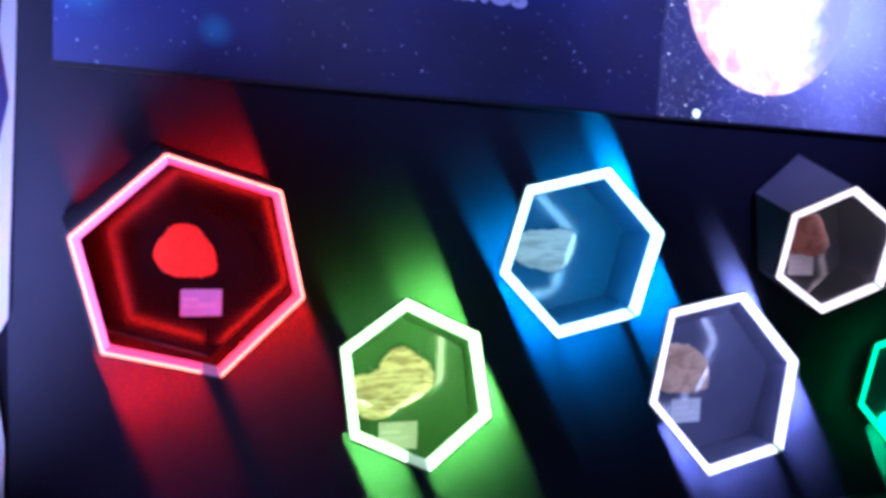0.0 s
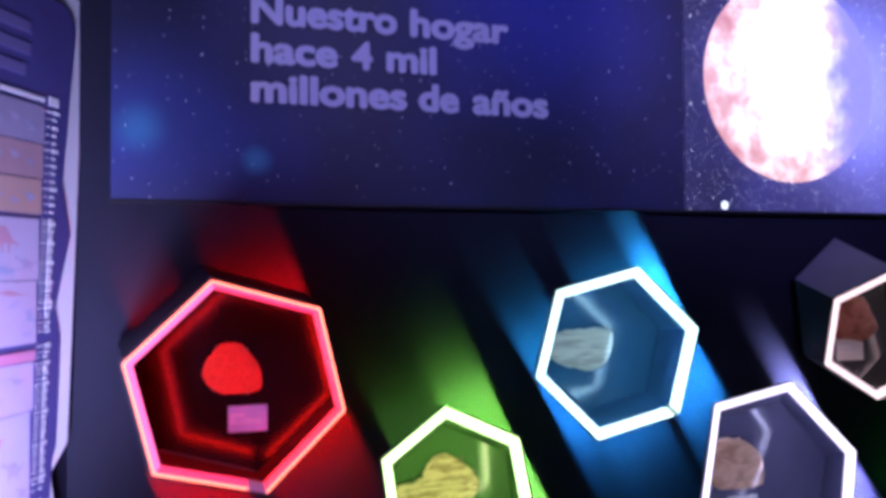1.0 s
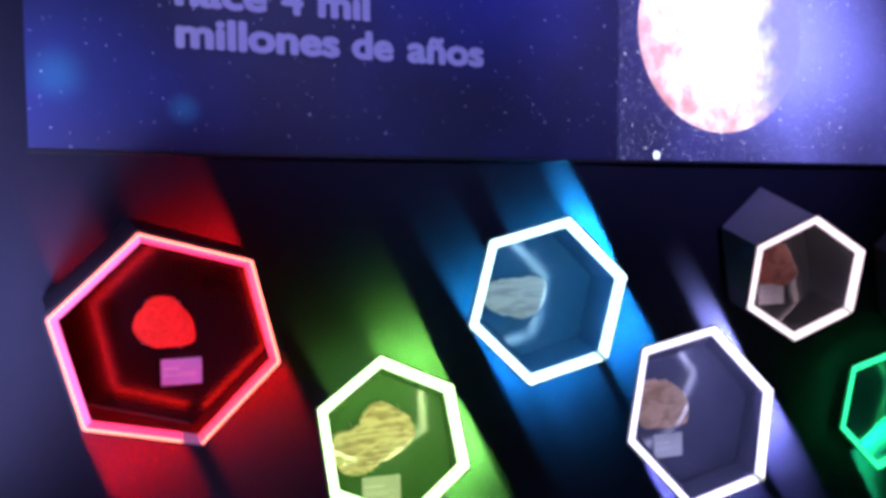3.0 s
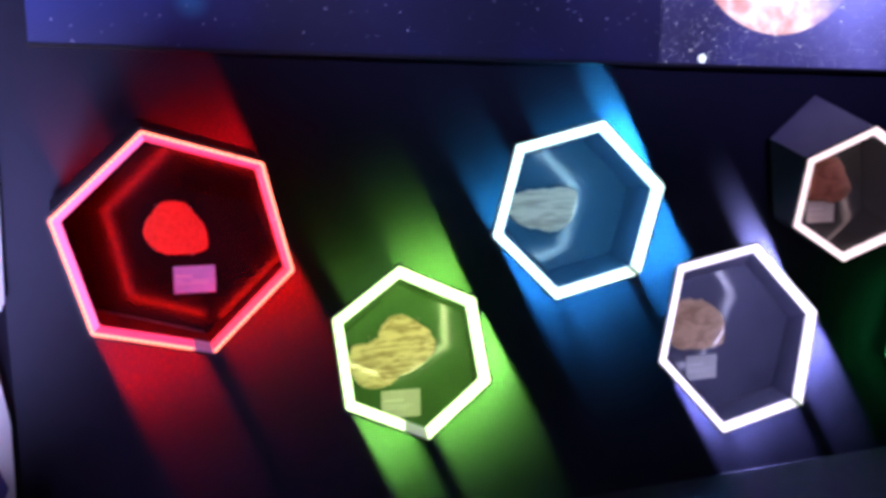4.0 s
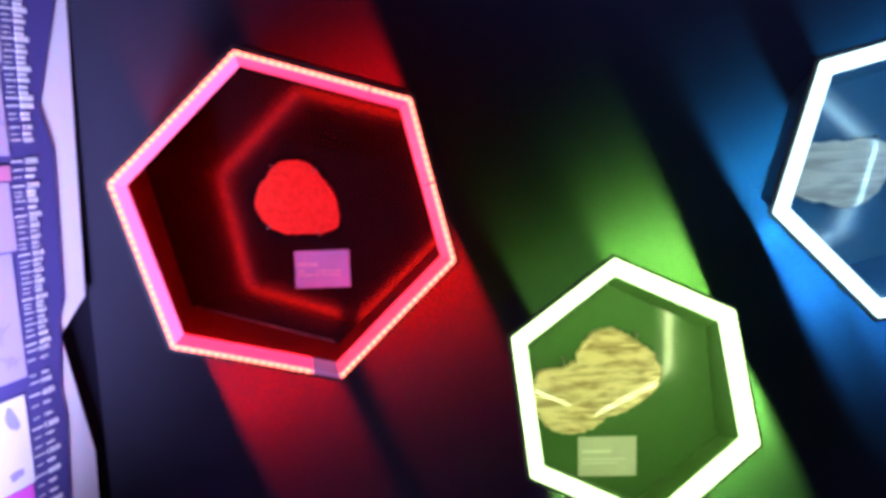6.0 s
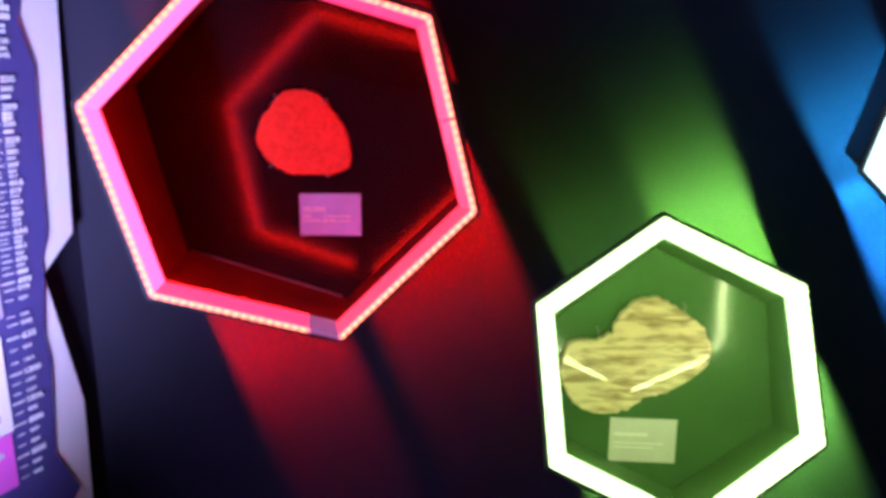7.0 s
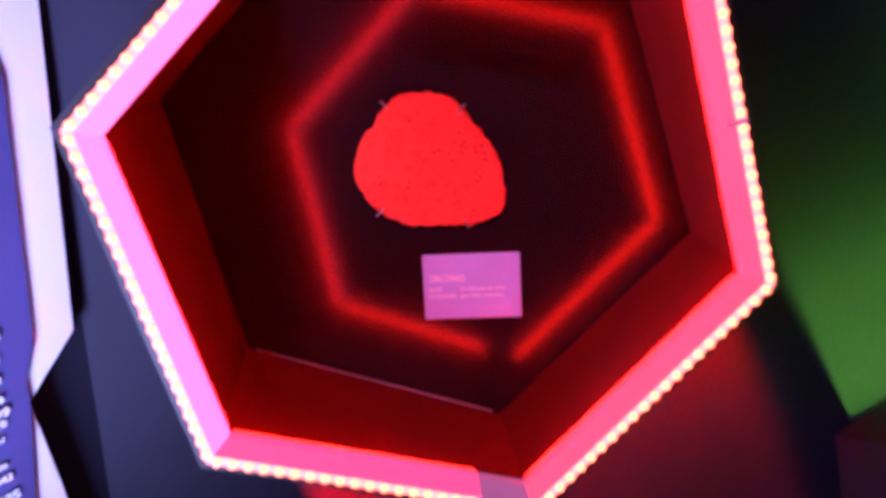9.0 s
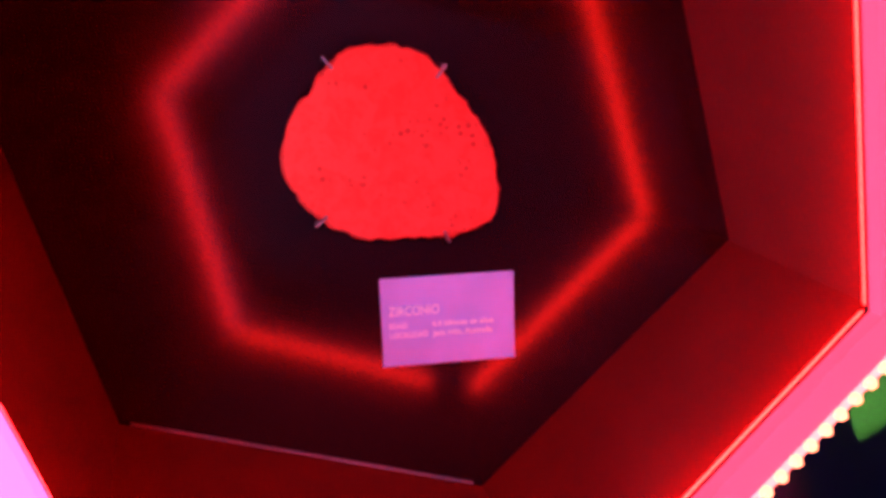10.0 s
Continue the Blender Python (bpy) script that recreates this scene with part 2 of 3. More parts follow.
def space_print(name, spots, base, cloud, stars, power, belt=None):
    """A printed starry sky: clouds of colour, soft coloured patches (x, z, size, colour), and stars of two sizes."""
    m = bpy.data.materials.new(name)
    m.use_nodes = True
    n, l = m.node_tree.nodes, m.node_tree.links
    p = n["Principled BSDF"]
    p.inputs["Roughness"].default_value = 0.55
    tc = n.new("ShaderNodeTexCoord")

    def mix(kind, a, b, fac):
        x = n.new("ShaderNodeMix")
        x.data_type, x.blend_type = "RGBA", kind
        for key, v in (("A", a), ("B", b)):
            if isinstance(v, tuple):
                x.inputs[key].default_value = (*v, 1)
            else:
                l.new(v, x.inputs[key])
        if isinstance(fac, float):
            x.inputs["Factor"].default_value = fac
        else:
            l.new(fac, x.inputs["Factor"])
        return x.outputs["Result"]

    def ramp(v, a, b, lo=0.0, hi=1.0):
        x = n.new("ShaderNodeMapRange")
        x.interpolation_type = "SMOOTHSTEP"
        x.inputs["From Min"].default_value, x.inputs["From Max"].default_value = a, b
        x.inputs["To Min"].default_value, x.inputs["To Max"].default_value = lo, hi
        l.new(v, x.inputs["Value"])
        return x.outputs["Result"]

    no = n.new("ShaderNodeTexNoise")
    no.inputs["Scale"].default_value, no.inputs["Detail"].default_value = 1.6, 6
    l.new(tc.outputs["Object"], no.inputs["Vector"])
    col = mix("MIX", base, cloud, ramp(no.outputs["Fac"], 0.35, 0.75))
    for x, z, size, c in spots:
        d = n.new("ShaderNodeVectorMath")
        d.operation = "DISTANCE"
        d.inputs[1].default_value = (x, 0, z)
        l.new(tc.outputs["Object"], d.inputs[0])
        wob = n.new("ShaderNodeMath")
        wob.operation = "MULTIPLY_ADD"
        l.new(no.outputs["Fac"], wob.inputs[0])
        wob.inputs[1].default_value = -0.5 * size
        l.new(d.outputs["Value"], wob.inputs[2])
        col = mix("ADD", col, c, ramp(wob.outputs[0], size, -0.25 * size))
    for scale, radius, many, bright in stars:
        vo = n.new("ShaderNodeTexVoronoi")
        vo.inputs["Scale"].default_value = scale
        l.new(tc.outputs["Object"], vo.inputs["Vector"])
        sep = n.new("ShaderNodeSeparateColor")
        l.new(vo.outputs["Color"], sep.inputs["Color"])
        pick, dot = ramp(sep.outputs["Red"], 1 - many, 1.0, 0.0, 1.0), ramp(vo.outputs["Distance"], radius, radius * 0.3, 0.0, 1.0)
        mul = n.new("ShaderNodeMath")
        mul.operation = "MULTIPLY"
        l.new(pick, mul.inputs[0]), l.new(dot, mul.inputs[1])
        if belt:
            d, wob = n.new("ShaderNodeVectorMath"), n.new("ShaderNodeMath")
            d.operation, wob.operation = "DISTANCE", "MULTIPLY_ADD"
            d.inputs[1].default_value = (belt[0], 0, belt[1])
            l.new(tc.outputs["Object"], d.inputs[0])
            l.new(no.outputs["Fac"], wob.inputs[0])
            wob.inputs[1].default_value = 0.5
            l.new(d.outputs["Value"], wob.inputs[2])
            far, both = ramp(wob.outputs[0], belt[2] + 0.3, belt[2] + 0.18, 0.2, 1.0), n.new("ShaderNodeMath")
            both.operation = "MULTIPLY"
            l.new(far, both.inputs[0]), l.new(mul.outputs[0], both.inputs[1])
            mul = both
        col = mix("MIX", col, bright, mul.outputs[0])
    l.new(col, p.inputs["Base Color"])
    if power:
        l.new(col, p.inputs["Emission Color"])
        p.inputs["Emission Strength"].default_value = power
    return m


MZ0, MZ1 = 1.877, 3.03
M_MURAL = space_print("starry_vinyl", [(-0.335, 2.133, 0.36, (0.008, 0.022, 0.11)), (-0.335, 2.133, 0.1, (0.01, 0.12, 0.14)), (0.068, 2.027, 0.24, (0.006, 0.015, 0.08)), (0.068, 2.027, 0.06, (0.02, 0.22, 0.3)), (1.2, 2.8, 0.6, (0.02, 0.04, 0.32))],
                      (0.024, 0.024, 0.062), (0.03, 0.034, 0.13), [(17.0, 0.11, 0.6, (0.9, 0.92, 0.98)), (34.0, 0.15, 0.6, (0.75, 0.8, 0.95)), (80.0, 0.15, 0.2, (0.5, 0.55, 0.75))], 0.0)
M_SCREEN = space_print("starry_lightbox", [(3.0, 2.42, 0.9, (0.06, 0.055, 0.22)), (2.88, 2.5, 0.62, (0.14, 0.15, 0.42)), (2.45, 2.6, 0.5, (0.03, 0.03, 0.14)), (2.85, 2.5, 0.4, (0.06, 0.07, 0.2))],
                       (0.014, 0.013, 0.05), (0.022, 0.022, 0.11), [(28.0, 0.17, 0.6, (1.0, 1.0, 1.0)), (54.0, 0.2, 0.7, (0.88, 0.9, 1.0)), (105.0, 0.26, 0.9, (0.5, 0.52, 0.85))], 1.0, (2.5, 2.45, 0.85))

mural = thing("mural_panel", Matrix(), "dark blue starry printed mural panel with large lettering", "mural")
part("panel", box(bmesh.new(), -0.429, 1.888, 0.0, YW, MZ0, MZ1), M_MURAL, mural)
part("edge_strip", box(bmesh.new(), -0.434, 1.888, -0.003, YW, MZ0 - 0.012, MZ0), M_SHELL, mural, "black lower edge strip")
WORDS = (("Nuestro", 2.543, 0.047, 0.610), ("hogar", 2.543, 0.652, 1.076), ("hace", 2.397, 0.047, 0.378), ("4", 2.397, 0.419, 0.513), ("mil", 2.397, 0.557, 0.769), ("millones", 2.250, 0.047, 0.648), ("de", 2.250, 0.686, 0.863), ("a\u00f1os", 2.250, 0.910, 1.250))
for words, z, x0, x1 in WORDS:
    lettering("letter", words, M_TITLE, x1 - x0 - 0.024, 0.1, mural, pose(x0 + 0.006, 0, z), bold=0.045, depth=0.003, single=True)

lightbox = thing("planet_lightbox", Matrix(), "glowing starry lightbox showing a bright molten planet", "lightbox")
part("screen", box(bmesh.new(), 1.894, 4.6, -0.004, YW, MZ0, MZ1), M_SCREEN, lightbox)
part("edge_strip", box(bmesh.new(), 1.894, 4.6, -0.008, YW, MZ0 - 0.012, MZ0), M_SHELL, lightbox, "black lower edge strip")
M_PLANET = material("planet_picture", (0.4, 0.3, 0.3), 0.5, bump=0)
n, l = M_PLANET.node_tree.nodes, M_PLANET.node_tree.links
tc, mp, no, no2 = n.new("ShaderNodeTexCoord"), n.new("ShaderNodeMapping"), n.new("ShaderNodeTexNoise"), n.new("ShaderNodeTexNoise")
gr, rp = n.new("ShaderNodeTexGradient"), n.new("ShaderNodeValToRGB")
gr.gradient_type = "SPHERICAL"
mp.inputs["Location"].default_value, mp.inputs["Scale"].default_value = (-0.09, 0, -0.04), (2.15, 2.15, 1.75)
no.inputs["Scale"].default_value, no.inputs["Detail"].default_value, no.inputs["Roughness"].default_value = 6.5, 9, 0.62
add = n.new("ShaderNodeMath")
half = n.new("ShaderNodeMath")
half.operation, half.inputs[1].default_value = "MULTIPLY", 0.5
add.operation, add.inputs[1].default_value = "MULTIPLY_ADD", 1.0
l.new(tc.outputs["Object"], mp.inputs["Vector"]), l.new(mp.outputs["Vector"], gr.inputs["Vector"])
l.new(tc.outputs["Object"], no.inputs["Vector"]), l.new(no.outputs["Fac"], add.inputs[0]), l.new(gr.outputs["Fac"], half.inputs[0]), l.new(half.outputs[0], add.inputs[2])
for pos, c in ((0.4, (0.42, 0.16, 0.15)), (0.52, (0.58, 0.32, 0.34)), (0.6, (0.76, 0.56, 0.62)), (0.67, (0.95, 0.8, 0.88)), (0.74, (1.4, 1.35, 1.45))):
    e = rp.color_ramp.elements.new(pos)
    e.color = (*c, 1)
rp.color_ramp.elements.remove(rp.color_ramp.elements[0])
l.new(add.outputs[0], rp.inputs["Fac"])
# the shaded side of the picture fades into a blue-white haze
sep, wob, fade, mist = n.new("ShaderNodeSeparateXYZ"), n.new("ShaderNodeMath"), n.new("ShaderNodeMapRange"), n.new("ShaderNodeMix")
no2.inputs["Scale"].default_value, no2.inputs["Detail"].default_value = 7.0, 6
wob.operation, wob.inputs[1].default_value = "MULTIPLY_ADD", 0.3
fade.inputs["From Min"].default_value, fade.inputs["From Max"].default_value = 0.26, 0.47
mist.data_type, mist.inputs["B"].default_value = "RGBA", (0.2, 0.21, 0.62, 1)
l.new(tc.outputs["Object"], sep.inputs["Vector"]), l.new(tc.outputs["Object"], no2.inputs["Vector"])
l.new(no2.outputs["Fac"], wob.inputs[0]), l.new(sep.outputs["X"], wob.inputs[2]), l.new(wob.outputs[0], fade.inputs["Value"])
l.new(fade.outputs["Result"], mist.inputs["Factor"]), l.new(rp.outputs["Color"], mist.inputs["A"])
l.new(mist.outputs["Result"], n["Principled BSDF"].inputs["Emission Color"])
n["Principled BSDF"].inputs["Emission Strength"].default_value = 1.15
bm = sheet([(0.472 * math.cos(a), 0.472 * math.sin(a)) for a in [2 * math.pi * i / 72 for i in range(72)]], -0.003, 0.0)
planet = part("planet", bm, M_PLANET, lightbox, "bright cratered planet, white in the middle")
planet.location = (2.462, -0.0045, 2.482)
M_STAR = material("bright_star_picture", (0.5, 0.5, 0.5), 0.5, bump=0.0, vary=0.05, glow=(0.75, 0.85, 1.0), power=1.1)
bm = sheet([(2.094 + q * math.cos(a), 1.9 + q * math.sin(a)) for a, q in [(math.pi * i / 8, 0.017 if i % 2 else 0.021) for i in range(16)]], -0.0065, -0.0045)
part("bright_star", bm, M_STAR, lightbox, "one large blue-white star")

# ---- the hexagonal cases ----
FLANGE = 0.011


def hexagon(r, y=0.0):
    return [Vector((r * math.cos(radians(90 - 60 * k)), y, r * math.sin(radians(90 - 60 * k)))) for k in range(6)]


def strip(p, q, a, b, u0, u1):
    """A bevelled bar of the rim between two rings p and q, from u0 to u1 of the side from corner a to corner b."""
    bm = bmesh.new()
    o0, o1 = p[a].lerp(p[b], u0), p[a].lerp(p[b], u1)
    i0, i1 = q[a].lerp(q[b], u0), q[a].lerp(q[b], u1)
    back = Vector((0, 0.012, 0))
    mid0, mid1 = o0.lerp(i0, 0.36) - Vector((0, 0.004, 0)), o1.lerp(i1, 0.36) - Vector((0, 0.004, 0))
    prof = [[o0 + back, o0, mid0, i0, i0 + back], [o1 + back, o1, mid1, i1, i1 + back]]
    va, vb = [bm.verts.new(v) for v in prof[0]], [bm.verts.new(v) for v in prof[1]]
    for i in range(5):
        bm.faces.new((va[i], va[(i + 1) % 5], vb[(i + 1) % 5], vb[i]))
    bm.faces.new(va[::-1]), bm.faces.new(vb)
    bm.faces.ensure_lookup_table()
    bm.faces[1].material_index = 1
    return bm


def tape_bar(r0, r1, y0, y1, a, b, u0, u1):
    """A thin straight bar along the side from corner a to corner b, between two radii and two depths."""
    bm = bmesh.new()
    rings = [hexagon(r0, y0), hexagon(r0, y1), hexagon(r1, y1), hexagon(r1, y0)]
    va, vb = [bm.verts.new(q[a].lerp(q[b], u0)) for q in rings], [bm.verts.new(q[a].lerp(q[b], u1)) for q in rings]
    for i in range(4):
        bm.faces.new((va[i], va[(i + 1) % 4], vb[(i + 1) % 4], vb[i]))
    bm.faces.new(va[::-1]), bm.faces.new(vb)
    return bm


def display_case(m, r, plate, band, dots, wash, inside, gap, axis, words, leds, side_mat, taper, plate_mat):
    """A hexagonal wall case: dark shell, rim of light with its tape, inner walls and a glossy back plate."""
    case = thing("display_case", m, words, "display case", "hexagonal wall cases")
    inv = m.inverted()
    back = (m.to_3x3() @ Vector((0, 1, 0))) if axis is None else Vector(axis)
    back = back / back.y

    normal = plate.to_3x3() @ Vector((0, 1, 0))

    def to_plate(p):
        w = m @ p
        return inv @ (w + back * ((plate.translation - w).dot(normal) / back.dot(normal)))

    slope, band_width = (0.012, 0.031) if leds else (0.01, 0.036)           # how far the rim leans back, and its width
    rim, inner = hexagon(r, 0.0), hexagon(r - band_width, slope)
    neck = hexagon(r - 0.004, 0.012)
    far = [to_plate(p) for p in hexagon((r + 0.012) * taper, 0.0)]
    bed = [to_plate(p) for p in hexagon(r * taper, 0.0)]
    shell = part("shell", loft([neck, [p + (q - p) * 0.5 for p, q in zip(neck, far)], far]), side_mat, case)
    # upward faces stay grey, the rest black: top light put into the colour
    if side_mat is M_LIT_GREY:
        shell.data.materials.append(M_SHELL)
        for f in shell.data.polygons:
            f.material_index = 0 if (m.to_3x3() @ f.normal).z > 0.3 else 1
    part("lip", loft([hexagon(r - 0.003, 0.006), hexagon(r + FLANGE, 0.006), hexagon(r + FLANGE, 0.01), hexagon(r - 0.003, 0.01)], True), M_SHELL, case, "thin black lip round the rim")
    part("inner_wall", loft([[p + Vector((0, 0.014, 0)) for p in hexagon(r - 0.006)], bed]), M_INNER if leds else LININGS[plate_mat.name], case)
    bm = bmesh.new()
    bm.faces.new([bm.verts.new(p) for p in bed])
    bm.normal_update()
    bmesh.ops.solidify(bm, geom=bm.faces[:], thickness=0.004)
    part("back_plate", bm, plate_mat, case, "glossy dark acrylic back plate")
    c0 = sum(bed, Vector()) / 6
    bm = box(bmesh.new(), -0.05, 0.05, 0.006, (YW - (m @ c0).y) - 0.001, -0.05, 0.05)
    bmesh.ops.transform(bm, matrix=Matrix.Translation(c0) @ inv.to_3x3().to_4x4(), verts=bm.verts)
    part("mounting_block", bm, M_SHELL, case, "black block that holds the case to the wall")
    for k in range(6):
        k2 = (k + 1) % 6
        if k == gap[0]:
            bar = part("light_bar", strip(rim, inner, k, k2, *((0.0, gap[1]) if gap[2] else (gap[1], 1.0))), band, case, "glowing bar of the rim")
            part("dim_joint", strip(rim, inner, k, k2, *((gap[1], 1.0) if gap[2] else (0.0, gap[1]))), M_DIFFUSER if leds else M_CLEAR, case, "frosted joint of the rim, faint glow put in")
        else:
            bar = part("light_bar", strip(rim, inner, k, k2, 0.0, 1.0), band, case, "glowing bar of the rim")
        bar.data.materials.append(G0 if leds else band)
        if leds:
            bar.data.materials[0] = RED_BARS[k]
    for k in range(6):
        k2 = (k + 1) % 6
        lit = (0.01, 0.99)
        if k == gap[0]:
            lit = (0.01, gap[1]) if gap[2] else (gap[1], 0.99)
        # added hidden glow strips that colour the wall round the case
        if wash:
            part("hidden_light", tape_bar(r + 0.001, r + 0.008, 0.0103, 0.0118, k, k2, 0.01, 0.99), wash, case, "added glow strip behind the lip")
        part("rim_backing", tape_bar(r - band_width + 0.001, r - 0.002, 0.0145 + slope, 0.0165 + slope, k, k2, 0.0, 1.0), M_SHELL, case, "dark backing behind the rim")
        part("hidden_light", tape_bar(r - 0.029, r - 0.015, 0.0175 + slope, 0.0195 + slope, k, k2, *lit), I1_LEFT if leds and k in (4, 5) else inside, case, "light tape behind the rim")
    count = round(r / 0.0167)
    row = bmesh.new()
    led_mesh = None
    for k in range(6):
        k2 = (k + 1) % 6
        turn = -60 * k - 30
        for i in range(count):
            u = (i + 0.5) / count
            if k == gap[0] and ((u > gap[1]) == bool(gap[2])):
                continue
            c = rim[k].lerp(rim[k2], u)
            c = c * ((c.length - 0.0046) / c.length) + Vector((0, -0.001, 0))
            if leds:
                if led_mesh is None:
                    led_mesh = mesh_of("led", led_shape(), dots)
                ob = new("led", led_mesh)
                ob.parent = case
                ob.matrix_local = Matrix.Translation(c) @ Matrix.Rotation(radians(-turn), 4, "Y")
            else:
                t = Matrix.Translation(c) @ Matrix.Rotation(radians(-turn), 4, "Y")
                for f in (box(row, -0.003, 0.003, -0.002, 0.002, -0.003, 0.003),):
                    bmesh.ops.transform(row, matrix=t, verts=row.verts[-8:])
    if leds:
        row.free()
    else:
        tagged(part("led_tape", row, dots, case, "row of tiny lamps along the rim"), kind="stuff")
    return case, bed


def led_shape():
    """A small domed lamp that faces out of the rim."""
    bm = bmesh.new()
    rings = [[Vector((q * math.cos(2 * math.pi * i / 8), y, q * math.sin(2 * math.pi * i / 8))) for i in range(8)] for q, y in ((0.0052, 0.002), (0.005, -0.0025), (0.0032, -0.0048))]
    vs = [[bm.verts.new(p) for p in r] for r in rings]
    for r0, r1 in zip(vs, vs[1:]):
        for i in range(8):
            bm.faces.new((r0[i], r0[(i + 1) % 8], r1[(i + 1) % 8], r1[i]))
    bm.faces.new(vs[-1]), bm.faces.new(vs[0][::-1])
    return bm


# joint acrylic: light leaking from the bars is put in as tint and glow
M_CLEAR = material("milky_glow_acrylic", (0.75, 0.8, 0.72), 0.4, vary=0.1, bump=0.05, glow=(0.7, 0.9, 0.6), power=0.3)
M_DIFFUSER = material("frosted_glow_acrylic", (0.5, 0.26, 0.4), 0.4, vary=0.1, bump=0.05, glow=(0.5, 0.12, 0.35), power=0.3)


def glow(name, colour):
    return material(name, (0.08, 0.08, 0.08), 0.4, vary=0.05, bump=0.0, glow=colour, power=1.0)


# the T materials are the added wall glow behind the lips
T1 = glow("edge_fill", (20.0, 0.15, 1.0))
# left inner tapes a little pinker: purple haze put into their colour
I1_LEFT = glow("inner_light", (25.0, 0.25, 0.4))
I1 = glow("inner_light", (25.0, 0.22, 0.16))
G0 = glow("red_light", (2.7, 0.38, 0.4))
# left bars pinker: pale light from the board's side put into their glow
RED_BARS = [glow("red_light", c) for c in ((1.7, 0.05, 0.22), (2.0, 0.05, 0.13), (2.0, 0.05, 0.12), (1.7, 0.05, 0.2), (1.7, 0.19, 0.66), (1.7, 0.19, 0.66))]
G1, D1 = glow("red_light", (2.2, 0.05, 0.34)), glow("red_lamp", (3.1, 0.62, 0.34))
T2 = glow("edge_fill", (3.5, 13.0, 0.8))
I2 = glow("inner_light", (21.0, 25.0, 11.0))
G2, D2 = glow("green_light", (1.5, 2.3, 1.1)), glow("green_lamp", (2.5, 4.0, 1.5))
T3 = glow("edge_fill", (1.2, 10.0, 14.0))
I3 = glow("inner_light", (10.0, 20.0, 28.0))
G3, D3 = glow("cyan_light", (1.1, 1.7, 1.9)), glow("cyan_lamp", (2.0, 3.0, 3.4))
T4 = glow("edge_fill", (5.0, 4.5, 8.0))
I4 = glow("inner_light", (11.0, 11.0, 20.0))
G4, D4 = glow("lavender_light", (1.15, 1.05, 1.5)), glow("lavender_lamp", (1.8, 1.7, 2.2))
I5 = glow("inner_light", (6.0, 4.0, 4.5))
G5, D5 = glow("rose_light", (1.05, 0.8, 0.95)), glow("rose_lamp", (1.5, 1.1, 1.3))
T6 = glow("edge_fill", (0.4, 14.0, 2.5))
I6 = glow("inner_light", (0.3, 6.0, 1.5))
G6, D6 = glow("emerald_light", (0.05, 1.2, 0.4)), glow("emerald_lamp", (0.1, 1.8, 0.6))

# back plates: place, and the degrees by which each is turned and tipped
PLATES = [Matrix.Translation((x, y, z)) @ Matrix.Rotation(radians(-yaw), 4, "Z") @ Matrix.Rotation(radians(tip), 4, "X")
          for x, y, z, yaw, tip in ((0.0, -0.036, 1.25, 4, -3), (0.706, -0.15, 0.885, 5, -3), (1.275, -0.05, 1.332, 9, -4), (2.09, -0.06, 0.791, 1, -2), (2.795, -0.03, 1.317, 3, -3), (3.457, 0.0, 0.62, 0, 0), (3.79, -0.03, 1.2, 3, -3))]
CASES = [
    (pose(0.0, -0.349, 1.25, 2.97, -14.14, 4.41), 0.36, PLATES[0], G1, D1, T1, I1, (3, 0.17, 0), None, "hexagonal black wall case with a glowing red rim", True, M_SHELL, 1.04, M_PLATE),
    (pose(0.706, -0.447, 0.885, -19.66, -3.44, 2.74), 0.285, PLATES[1], G2, D2, T2, I2, (3, 0.3, 0), (0.22, 1.0, -0.42), "hexagonal black wall case with a glowing green-white rim", False, M_SHELL, 0.93, M_HAZE_GREEN),
    (pose(1.275, -0.495, 1.332, -2.31, 15.08, -8.67), 0.309, PLATES[2], G3, D3, T3, I3, (2, 0.07, 0), (0.38, 1.0, -0.06), "hexagonal black wall case with a glowing icy blue rim", False, M_SHELL, 0.86, M_HAZE_BLUE),
    (pose(2.09, -0.344, 0.791, -15.58, 19.16, -5.93), 0.388, PLATES[3], G4, D4, T4, I4, (2, 0.07, 0), (0.6, 1.0, -0.3), "hexagonal black wall case with a glowing lavender rim", False, M_SHELL, 0.84, M_HAZE_LILAC),
    (pose(2.795, -0.199, 1.317, 11.2, 2.84, -14.62), 0.304, PLATES[4], G5, D5, None, I5, (2, 0.05, 0), (-0.36, 1.0, 0.5), "hexagonal wall case, its lit top put in as grey, with a rose rim", False, M_LIT_GREY, 1.0, M_SMOKE),
    (pose(3.457, -0.12, 0.62, -4.0, 15.7, -6.0), 0.317, PLATES[5], G6, D6, T6, I6, (2, 0.05, 0), (0.7, 1.0, -0.25), "hexagonal black wall case with a glowing emerald rim", False, M_SHELL, 0.84, M_HAZE_LILAC),
    (pose(3.79, -0.2, 1.2, 11.0, 3.0, -14.0), 0.304, PLATES[6], G5, D5, None, I5, (2, 0.05, 0), (-0.36, 1.0, 0.5), "hexagonal wall case, its lit top put in as grey, beside the emerald one", False, M_LIT_GREY, 1.0, M_SMOKE),
]
BEDS = []
for args in CASES:
    made, bed = display_case(*args)
    BEDS.append((made, bed))

# two small joint clips on the rim of the red case
for k, u in ((0, 0.76), (1, 0.5)):
    part("joint_clip", tape_bar(0.36 - 0.026, 0.36, -0.0055, -0.003, k, k + 1, u - 0.006, u + 0.006), M_DIFFUSER, BEDS[0][0], "small frosted joint clip, faint glow put in")

